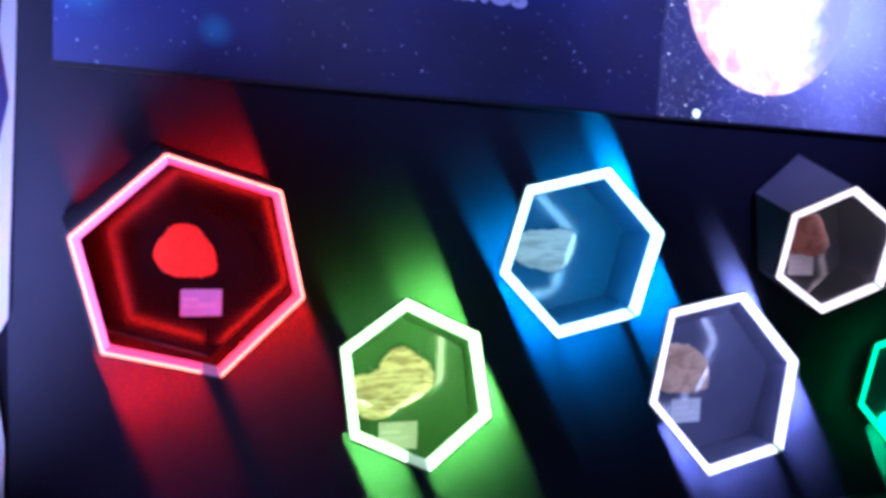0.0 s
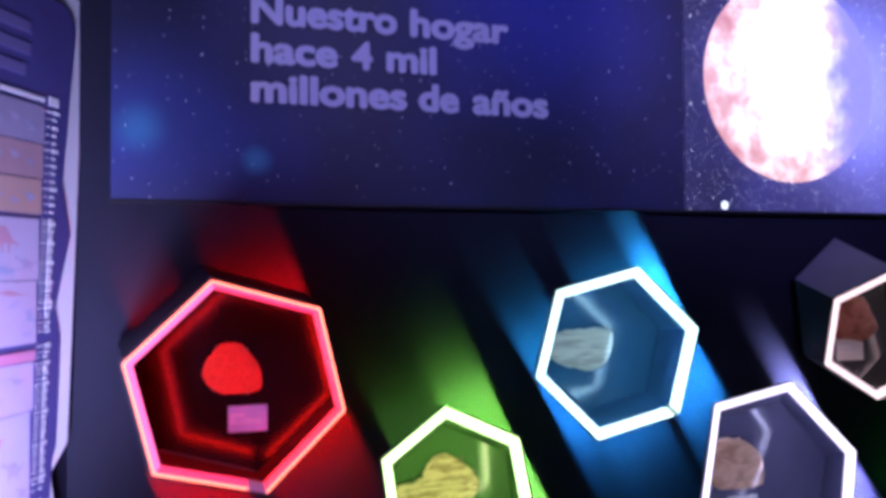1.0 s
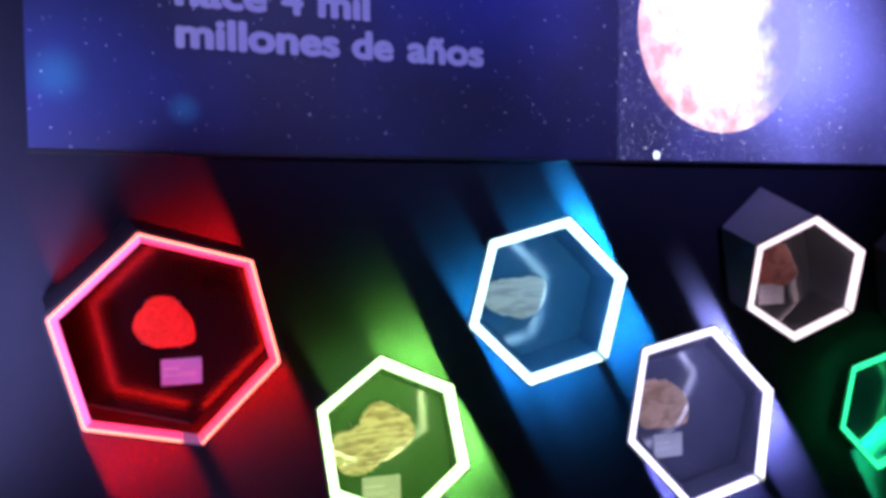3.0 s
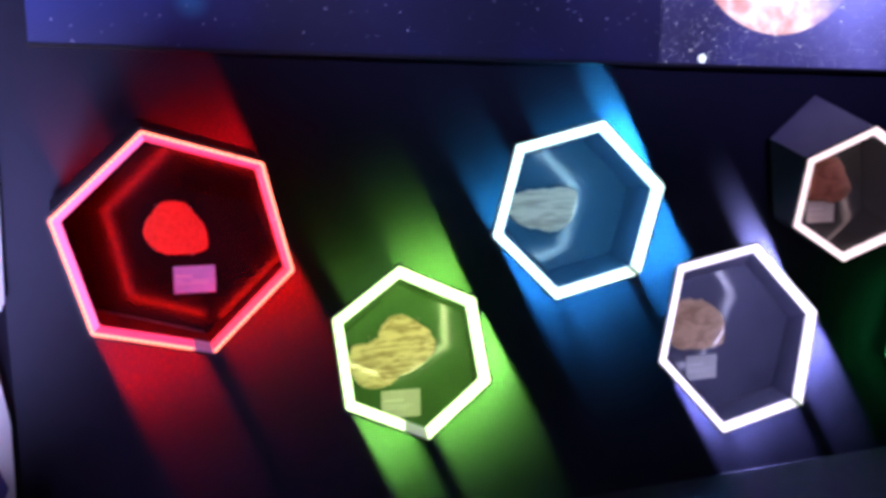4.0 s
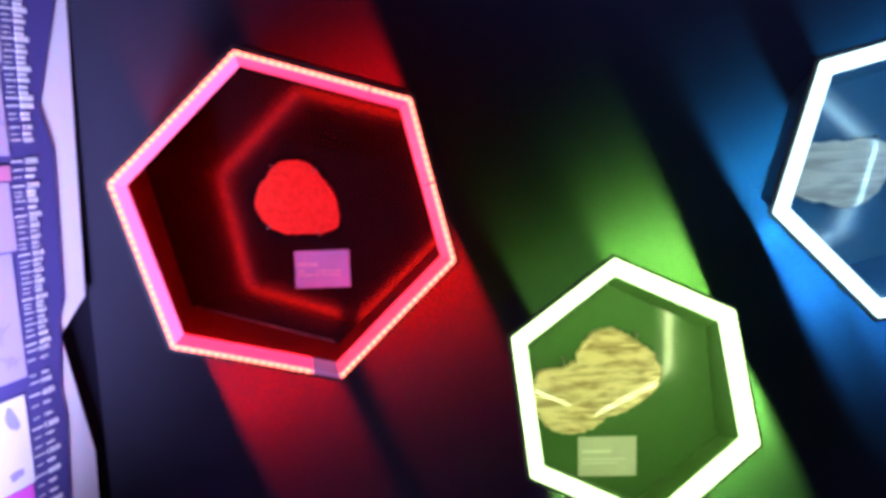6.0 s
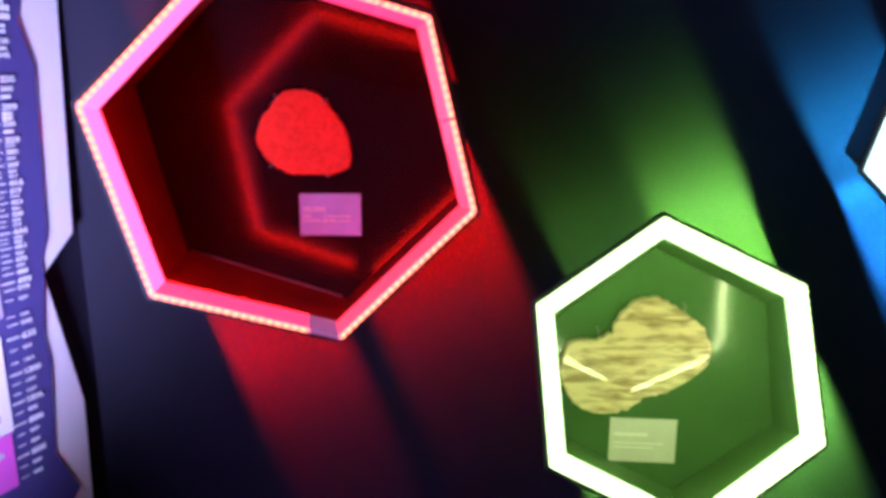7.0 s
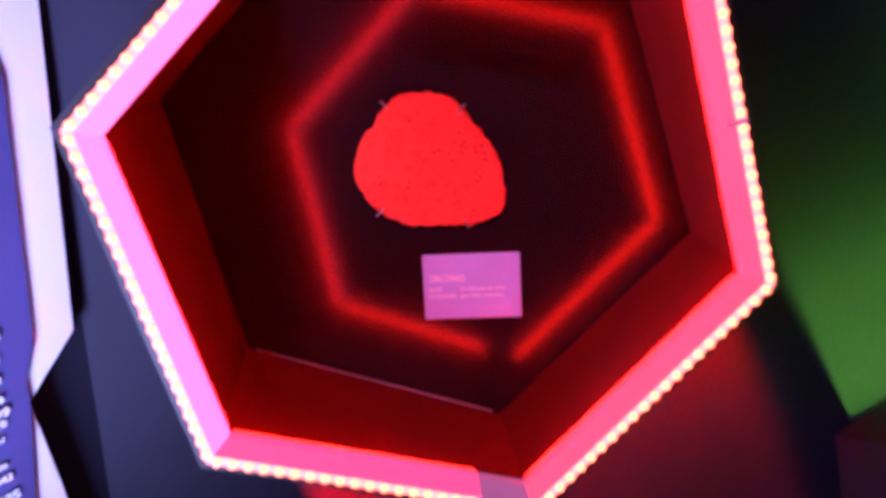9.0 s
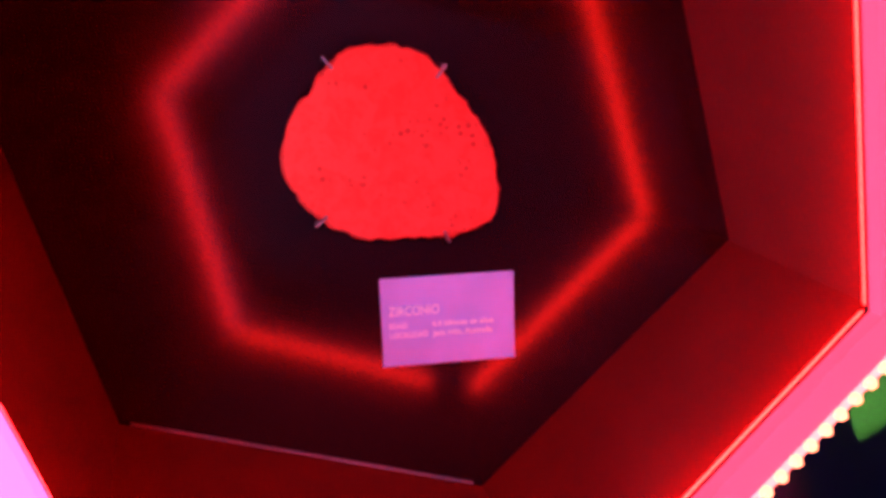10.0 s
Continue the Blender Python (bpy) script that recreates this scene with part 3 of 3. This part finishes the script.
# a clear acrylic seam along the lower edge of the red case's back plate
case, bed = BEDS[0]
a, b = bed[3].lerp(bed[4], 0.03), bed[3].lerp(bed[4], 0.97)
bm = bmesh.new()
for p, q in ((a, b),):
    side = Vector((0, -0.006, 0))
    up = Vector((0.0006, 0, 0.0018))
    v = [bm.verts.new(x) for x in (p + up, q + up, q + up + side, p + up + side, p + up * 2.4, q + up * 2.4, q + up * 2.4 + side, p + up * 2.4 + side)]
    for f in ((0, 1, 2, 3), (7, 6, 5, 4), (0, 4, 5, 1), (1, 5, 6, 2), (2, 6, 7, 3), (3, 7, 4, 0)):
        bm.faces.new([v[i] for i in f])
part("seam", bm, M_LIT_GREY, case, "thin clear acrylic seam")

# ---- the stones and their cards ----


def on_plate(k, x, z, lift=0.001):
    """A point of the hall laid on a back plate, in the plate's own frame."""
    p = PLATES[k].inverted() @ Vector((x, PLATES[k].translation.y, z))
    return PLATES[k] @ Matrix.Translation((p.x, -lift, p.z))


def stone(name, centre, k, polar, mat, thick, jag, words, seed, pins=()):
    """A cut slab of rock on pins before a back plate; polar: (degrees, radius) round its outline."""
    ob = thing(name, on_plate(k, *centre), words, "rock")
    rnd = random.Random(seed)
    polar = sorted(polar)
    wrapped = [(polar[-1][0] - 360, polar[-1][1])] + polar + [(polar[0][0] + 360, polar[0][1])]
    pts, count = [], 96
    for i in range(count):
        a = 360 * i / count
        j = max(x for x in range(len(wrapped) - 1) if wrapped[x][0] <= a)
        (a0, r0), (a1, r1) = wrapped[j], wrapped[j + 1]
        rr = r0 + (r1 - r0) * (a - a0) / (a1 - a0) + jag * (noise.noise(Vector((i * 0.55, seed, 0))) + 0.5 * rnd.uniform(-1, 1))
        pts.append(Vector((rr * math.cos(radians(a)), 0, rr * math.sin(radians(a)))))
    rings = []
    for s, y in ((0.9, -0.004), (1.0, -0.35 * thick), (0.995, -0.8 * thick), (0.965, -thick), (0.955, -thick), (0.6, -thick), (0.25, -thick)):
        rings.append([Vector((p.x * s, y, p.z * s)) for p in pts])
    bm = loft(rings)
    bm.verts.ensure_lookup_table()
    bm.faces.new(bm.verts[-count:])
    bm.faces.new(bm.verts[:count])
    slab = part("slab", bm, mat, ob)
    for f in slab.data.polygons:
        f.use_smooth = True
    for x0, z0, x1, z1 in pins:
        p, q = Vector((x0 - centre[0], -thick - 0.004, z0 - centre[1])), Vector((x1 - centre[0], -thick - 0.007, z1 - centre[1]))
        bm = bmesh.new()
        d = (q - p)
        mt = Matrix.Translation((p + q) / 2) @ d.to_track_quat("Z", "Y").to_matrix().to_4x4()
        bmesh.ops.create_cone(bm, cap_ends=True, segments=8, radius1=0.0016, radius2=0.0014, depth=d.length, matrix=mt)
        foot = Vector((p.x, 0.0, p.z))
        mt = Matrix.Translation((p + foot) / 2) @ (foot - p).to_track_quat("Z", "Y").to_matrix().to_4x4()
        bmesh.ops.create_cone(bm, cap_ends=True, segments=8, radius1=0.0016, radius2=0.0016, depth=(foot - p).length, matrix=mt)
        part("pin", bm, M_PIN, ob, "thin steel pin")
    return ob


def card(x0, z1, x1, z0, k, words, lines, roll=0.0):
    """A small information card; lines: (writing or '' for a bar, x, z, width, height) in shares of the card."""
    w, h = x1 - x0, z1 - z0
    ob = thing("label_card", on_plate(k, x0, z0) @ pose(0, 0, 0, 0, roll, 0), words, "label", "cards in the cases")
    bm = box(bmesh.new(), 0, w, -0.004, 0.0, 0, h)
    bmesh.ops.bevel(bm, geom=bm.edges[:], offset=0.0008, segments=1, affect="EDGES")
    part("card", bm, M_PALE if k else M_CARD, ob)
    for text, x, z, lw, lh in lines:
        if text:
            lettering("writing", text, M_INK, lw * w, lh * h, ob, pose(x * w, -0.004, z * h), bold=0.028, depth=0.0008)
        else:
            part("bar", box(bmesh.new(), x * w, (x + lw) * w, -0.0052, -0.004, z * h, (z + lh) * h), M_INK, ob, "illegible line of white writing")
    return ob


stone("rock_specimen", (-0.023, 1.273), 0, [(19, 0.089), (36, 0.083), (53, 0.088), (70, 0.093), (91, 0.093), (110, 0.095), (145, 0.086), (161, 0.093), (188, 0.1), (215, 0.097), (254, 0.093), (279, 0.091), (297, 0.102), (325, 0.13), (345, 0.11)],
      M_ZIRCON, 0.022, 0.003, "rounded granular stone slab held by four thin pins", 3,
      ((-0.078, 1.354, -0.07, 1.344), (0.034, 1.345, 0.025, 1.334), (-0.092, 1.2, -0.082, 1.209), (0.034, 1.179, 0.029, 1.19)))
stone("rock_specimen", (0.693, 0.787), 1, [(2, 0.162), (17, 0.178), (54, 0.162), (72, 0.162), (87, 0.151), (99, 0.126), (120, 0.084), (145, 0.091), (160, 0.144), (186, 0.154), (217, 0.15), (233, 0.14), (270, 0.099), (298, 0.077), (334, 0.108)],
      M_GNEISS, 0.03, 0.005, "yellowish banded gneiss slab with a polished face", 5, ((0.62, 0.866, 0.622, 0.856), (0.80, 0.925, 0.795, 0.915)))
stone("rock_specimen", (1.322, 1.296), 2, [(23, 0.171), (60, 0.088), (99, 0.076), (130, 0.092), (158, 0.125), (186, 0.12), (226, 0.088), (269, 0.075), (320, 0.125), (355, 0.15)],
      M_BIF, 0.03, 0.003, "pale layered stone block with a polished face", 7, ((1.24, 1.385, 1.24, 1.37), (1.44, 1.385, 1.44, 1.37)))
stone("rock_specimen", (2.06, 0.771), 3, [(44, 0.118), (90, 0.11), (120, 0.135), (147, 0.14), (199, 0.13), (224, 0.13), (265, 0.1), (304, 0.128), (328, 0.176), (359, 0.154)],
      M_ORANGE, 0.03, 0.006, "rough orange-brown stone with a polished face", 9)
stone("rock_specimen", (2.734, 1.379), 4, [(11, 0.124), (49, 0.129), (90, 0.105), (127, 0.117), (157, 0.149), (203, 0.164), (223, 0.114), (270, 0.085), (324, 0.146), (343, 0.166)],
      M_BROWN, 0.03, 0.004, "dark reddish brown wedge of stone", 11)

card(-0.034, 1.139, 0.104, 1.045, 0, "grey card with white writing under the red-lit stone",
     [("ZIRCONIO", 0.06, 0.585, 0.37, 0.1), ("EDAD", 0.06, 0.44, 0.13, 0.06), ("4.4 billones de a\u00f1os", 0.375, 0.44, 0.46, 0.06), ("LOCALIDAD", 0.06, 0.335, 0.28, 0.06), ("Jack Hills, Australia", 0.375, 0.335, 0.45, 0.06)], -0.5)
BARS = [("", 0.07, 0.6, 0.5, 0.07), ("", 0.07, 0.42, 0.74, 0.035), ("", 0.07, 0.32, 0.6, 0.035)]
card(0.66, 0.657, 0.807, 0.553, 1, "grey card with illegible writing under the gneiss", BARS)
card(2.04, 0.63, 2.195, 0.522, 3, "grey card with illegible writing under the orange stone", BARS)
card(2.672, 1.285, 2.82, 1.187, 4, "grey card with illegible writing under the brown stone", BARS)

# ---- the timeline board on the slanting wall ----
board = thing("timeline_board", SLANT, "tall white-edged geological timeline board with printed rows and a tick scale", "board")


def mirrored(points):
    return [(-s, z) for s, z in points]


WHITE = [(2.6, 2.66), (0.275, 2.59), (-0.075, 2.572), (-0.04, 1.808), (0.003, 1.044), (0.088, 0.965), (0.026, 0.64), (0.037, 0.306), (0.04, 0.05), (2.6, 0.05)]
NAVY = [(2.55, 2.56), (0.275, 2.522), (0.04, 2.53), (0.0, 2.51), (-0.024, 2.46), (0.043, 1.922), (0.001, 1.745), (0.076, 1.505), (0.05, 1.408), (0.07, 1.05), (0.09, 1.0), (0.09, 0.965), (0.107, 0.825), (0.099, 0.771), (0.118, 0.546), (0.067, 0.433), (0.135, 0.355), (0.13, 0.1), (2.55, 0.1)]
part("backboard", sheet(mirrored(WHITE), 0.0, 0.03), M_BOARD, board, "white board with a jagged outline")
part("field", sheet(mirrored(NAVY), -0.005, 0.0), M_FIELD, board, "navy blue printed field")


def edge(z):
    """How far from the corner the printed rows begin at a height."""
    return 0.13 + (2.18 - z) * 0.052


PRINTS = {}


def ink(colour):
    if colour not in PRINTS:
        PRINTS[colour] = material("print_ink", colour, 0.5, vary=0.14, scale=7, bump=0.03)
    return PRINTS[colour]


ROWS_PRINTED = [
    (2.16, 2.04, (0.34, 0.3, 0.42), (0.32, 0.3, 0.42)), (2.035, 1.925, (0.44, 0.28, 0.3), (0.4, 0.34, 0.42)), (1.92, 1.81, (0.5, 0.32, 0.27), (0.36, 0.42, 0.5)),
    (1.795, 1.6, (0.5, 0.42, 0.56), (0.5, 0.52, 0.6)), (1.597, 1.4, (0.52, 0.42, 0.56), (0.6, 0.42, 0.58)), (1.378, 1.345, (0.62, 0.24, 0.4), (0.5, 0.42, 0.6)),
    (1.342, 1.19, (0.5, 0.4, 0.6), (0.5, 0.44, 0.62)), (1.187, 0.9, (0.46, 0.4, 0.62), (0.44, 0.44, 0.66)), (0.862, 0.648, (0.85, 0.8, 0.82), (0.85, 0.82, 0.84)), (0.645, 0.52, (0.85, 0.12, 0.62), (0.85, 0.3, 0.68)),
]
for z1, z0, right, left in ROWS_PRINTED:
    e = edge(z0)
    part("row_cell", sheet(mirrored([(e, z1), (e, z0), (0.405, z0), (0.405, z1)]), -0.0085, -0.005), ink(right), board)
    part("row_cell", sheet(mirrored([(0.41, z1), (0.41, z0), (2.3, z0), (2.3, z1)]), -0.0085, -0.005), ink(left), board)
for z1, z0, s1, c in ((1.556, 1.512, 2.3, (0.08, 0.5, 0.75)), (1.352, 1.334, 2.3, (0.75, 0.12, 0.36)), (1.26, 1.2, 2.3, (0.7, 0.42, 0.52)), (1.64, 1.615, 2.3, (0.45, 0.6, 0.66))):
    part("printed_stripe", sheet(mirrored([(0.42, z1), (0.42, z0), (s1, z0), (s1, z1)]), -0.0089, -0.0085), ink(c), board)
part("header_line", sheet(mirrored([(0.135, 2.19), (0.135, 2.176), (2.3, 2.176), (2.3, 2.19)]), -0.0085, -0.005), M_INK, board)

# faint printed shapes in the rows: place, half width, half height, ink
rnd = random.Random(21)
shape_inks = [ink((0.52, 0.28, 0.36)), ink((0.4, 0.34, 0.5)), ink((0.36, 0.36, 0.54)), ink((0.46, 0.37, 0.54)), M_PALE]


def printed_shape(s, z, w, h, tone, lobes, z1=9.0, z0=0.0):
    pts = []
    for k in range(36):
        q = 2 * math.pi * k / 36
        f = 0.8 + 0.75 * noise.noise(Vector((math.cos(q) * lobes, math.sin(q) * lobes, s * 90 + z * 31)))
        pts.append((s + w * f * math.cos(q) + 0.3 * h * f * math.sin(q), min(z1, max(z0, z + h * f * math.sin(q) - 0.12 * w * math.cos(q)))))
    part("printed_shape", sheet(mirrored(pts), -0.0089, -0.0085), shape_inks[tone], board)


def printed_beast(s, z, w, h, tone, legs, bend):
    """A printed animal in profile: a body with neck and tail that taper along a bent line, and legs under it."""
    bm = bmesh.new()

    def ribbon(line, y):
        left, right = [], []
        for (x0, z0, q0), (x1, z1, q1) in zip(line, line[1:]):
            d = Vector((x1 - x0, z1 - z0)).normalized()
            for x, zz, q in ((x0, z0, q0), (x1, z1, q1)):
                left.append((x - d.y * q, zz + d.x * q))
                right.append((x + d.y * q, zz - d.x * q))
        va, vb = [bm.verts.new((-(s + x), y, z + zz)) for x, zz in left], [bm.verts.new((-(s + x), y, z + zz)) for x, zz in right]
        for i in range(len(va) - 1):
            bm.faces.new((va[i], va[i + 1], vb[i + 1], vb[i]))

    spine = []
    for i in range(25):
        u = i / 12 - 1
        thick = h * (0.06 + 0.5 * math.exp(-(u / 0.42) ** 2) + (0.16 * math.exp(-((u - 0.86) / 0.12) ** 2)))
        spine.append((w * u, bend * h * (u * u - 0.2) + 0.25 * h * math.sin(2.2 * u), thick * (0.15 if abs(u) > 0.99 else 1)))
    ribbon(spine, -0.0089)
    for k in range(legs):
        x = w * (-0.34 + 0.66 * k / max(1, legs - 1))
        kick = 0.1 * w * (1 if k % 2 else -1)
        ribbon([(x, 0.0, 0.2 * h), (x + kick * 0.4, -0.55 * h, 0.13 * h), (x + kick * 0.2, -0.95 * h, 0.08 * h), (x + kick * 0.2 + 0.05 * w, -1.0 * h, 0.05 * h)], -0.0091 - 0.0001 * k)
    part("printed_shape", bm, shape_inks[tone], board)


for s, z, w, h, tone in ((0.318, 1.735, 0.07, 0.05, 0), (0.216, 1.656, 0.05, 0.026, 1), (0.304, 1.635, 0.076, 0.021, 2), (0.286, 1.56, 0.085, 0.008, 0), (0.199, 1.491, 0.023, 0.027, 2), (0.269, 1.526, 0.027, 0.013, 3),
                         (0.21, 1.43, 0.026, 0.011, 3), (0.354, 1.43, 0.03, 0.015, 3), (0.254, 1.293, 0.044, 0.018, 1), (0.336, 1.236, 0.031, 0.017, 3), (0.36, 1.205, 0.03, 0.009, 1)):
    if w > 0.04:
        printed_beast(s, z, w, max(h, 0.016), tone, 3 if h > 0.015 else 0, 0.6 if tone else -0.4)
    else:
        printed_shape(s, z, w, h, tone, 2.6)
for s, z, w, h, tone in ((0.334, 1.125, 0.031, 0.035, 0), (0.268, 1.028, 0.05, 0.05, 1), (0.38, 1.043, 0.02, 0.017, 3), (0.231, 0.948, 0.029, 0.028, 1), (0.247, 0.811, 0.014, 0.033, 2), (0.354, 0.823, 0.01, 0.014, 3),
                         (0.375, 0.714, 0.011, 0.011, 3), (0.25, 0.683, 0.023, 0.012, 1), (0.33, 0.565, 0.042, 0.036, 1), (0.26, 0.6, 0.029, 0.012, 4), (0.38, 0.597, 0.015, 0.014, 4), (0.503, 0.697, 0.032, 0.009, 0)):
    if tone == 0 or (tone == 1 and z > 0.9):
        printed_beast(s, z, w, h * 0.8, tone, 2, 0.5)
    else:
        printed_shape(s, z, w, h, tone, 0.9, 9.0, 0.525)
for z1, z0 in ((2.16, 2.04), (2.035, 1.925), (1.92, 1.81)):
    for i in range(3):
        printed_beast(0.2 + 0.07 * i, (z0 + z1) / 2 + rnd.uniform(-0.015, 0.015), rnd.uniform(0.02, 0.035), rnd.uniform(0.012, 0.022), rnd.choice((1, 2, 3)), 4, 0.5)

# lines of small printed text, as plain bars, in the far column and under the board's heading
for z1, z0, right, left in ROWS_PRINTED:
    n_lines = int((z1 - z0) / 0.024)
    for i in range(n_lines):
        if i % 5 == 4:
            continue
        zz = z1 - (i + 0.6) * (z1 - z0) / max(1, n_lines)
        s1 = 0.445 + rnd.uniform(0.05, 0.13)
        part("text_bar", sheet(mirrored([(0.445, zz + 0.0017), (0.445, zz - 0.0017), (s1, zz - 0.0017), (s1, zz + 0.0017)]), -0.0093, -0.0085), ink((0.34, 0.3, 0.46)), board)
for zz, s0, s1 in ((2.40, 0.2, 0.42), (2.33, 0.2, 0.36), (2.26, 0.22, 0.5)):
    part("heading_bar", sheet(mirrored([(s0, zz + 0.018), (s0, zz - 0.018), (s1, zz - 0.018), (s1, zz + 0.018)]), -0.0075, -0.005), ink((0.16, 0.14, 0.32)), board)

# the tick scale: its unreadable upper figures as plain bars, the readable ones lettered
tick, longtick = mesh_of("tick", box(bmesh.new(), 0, 0.018, -0.0075, -0.005, -0.0011, 0.0011), M_INK), mesh_of("tick", box(bmesh.new(), 0, 0.028, -0.0075, -0.005, -0.0019, 0.0019), M_INK)
midtick = mesh_of("tick", box(bmesh.new(), 0, 0.024, -0.0075, -0.005, -0.0014, 0.0014), M_INK)
small, large = mesh_of("figure", box(bmesh.new(), 0, 0.021, -0.0075, -0.005, -0.0036, 0.0036), M_INK), mesh_of("figure", box(bmesh.new(), 0, 0.033, -0.0075, -0.005, -0.006, 0.006), M_INK)
middle = mesh_of("figure", box(bmesh.new(), 0, 0.027, -0.0075, -0.005, -0.0046, 0.0046), M_INK)


def mark(me, s, z):
    ob = new(me.name.split(".")[0], me)
    ob.parent = board
    ob.location = (-s, 0, z)


def figures_at(z):
    return 0.149 + (1.074 - z) * 0.052


def scale_tick(z, size):
    mark(longtick if size == 2 else midtick if size == 1 else tick, edge(z) - (0.004 if size == 2 else 0.008), z)


z, i = 2.15, 0
while z > 1.52:
    size = (2, 0, 1, 0, 0)[i % 5]
    scale_tick(z, size)
    mark((small, middle, large)[size], figures_at(z), z + rnd.uniform(-0.001, 0.001))
    z -= 0.0255 if z > 1.8 else 0.012 if size == 0 else 0.014
    i += 1
for z, size in ((1.508, 2), (1.49, 0), (1.479, 0), (1.446, 0), (1.351, 0), (1.317, 0), (1.308, 0), (1.281, 0)):
    scale_tick(z, size)
    mark((small, middle, large)[size], figures_at(z), z)
AGES = "228 245 250 260 299 328 359 374 385 392 397 407 411 416 419 421 423 426 428 436 439 444 446 456 461 468 472 479 488 499 510 521 528 542 635 850 1000 1200 1400 1600 1800".split()
SIZES = "11212120101002101010020010101210012002002" + "0"
HEIGHTS = (1.461, 1.433, 1.386, 1.367, 1.331, 1.297, 1.264, 1.252, 1.24, 1.227, 1.213, 1.2, 1.19, 1.176, 1.16, 1.149, 1.136, 1.123, 1.111, 1.099, 1.089, 1.074, 1.062, 1.053, 1.042, 1.028, 1.015, 1.002, 0.988, 0.969, 0.954, 0.932, 0.896, 0.878, 0.849, 0.823, 0.794, 0.769, 0.747, 0.724, 0.704)
for words, size, z in zip(AGES, SIZES, HEIGHTS):
    size = int(size)
    scale_tick(z, size)
    wide, high = ((0.0195, 0.0068), (0.0255, 0.0092), (0.0315, 0.012))[size]
    lettering("figure", words, M_INK, wide * (1.15 if len(words) > 3 else 1.0), high, board, pose(-figures_at(z), -0.005, z - high / 2), bold=0.05 if size else 0.03, depth=0.001)
for z, size in ((0.68, 0), (0.655, 2), (0.63, 0), (0.605, 0), (0.58, 2), (0.555, 0), (0.53, 0)):
    scale_tick(z, size)
    mark((small, middle, large)[size], figures_at(z), z)
part("figure_heading", sheet(mirrored([(0.112, 2.2), (0.112, 2.172), (0.066, 2.172), (0.066, 2.2)]), -0.0075, -0.005), M_INK, board)
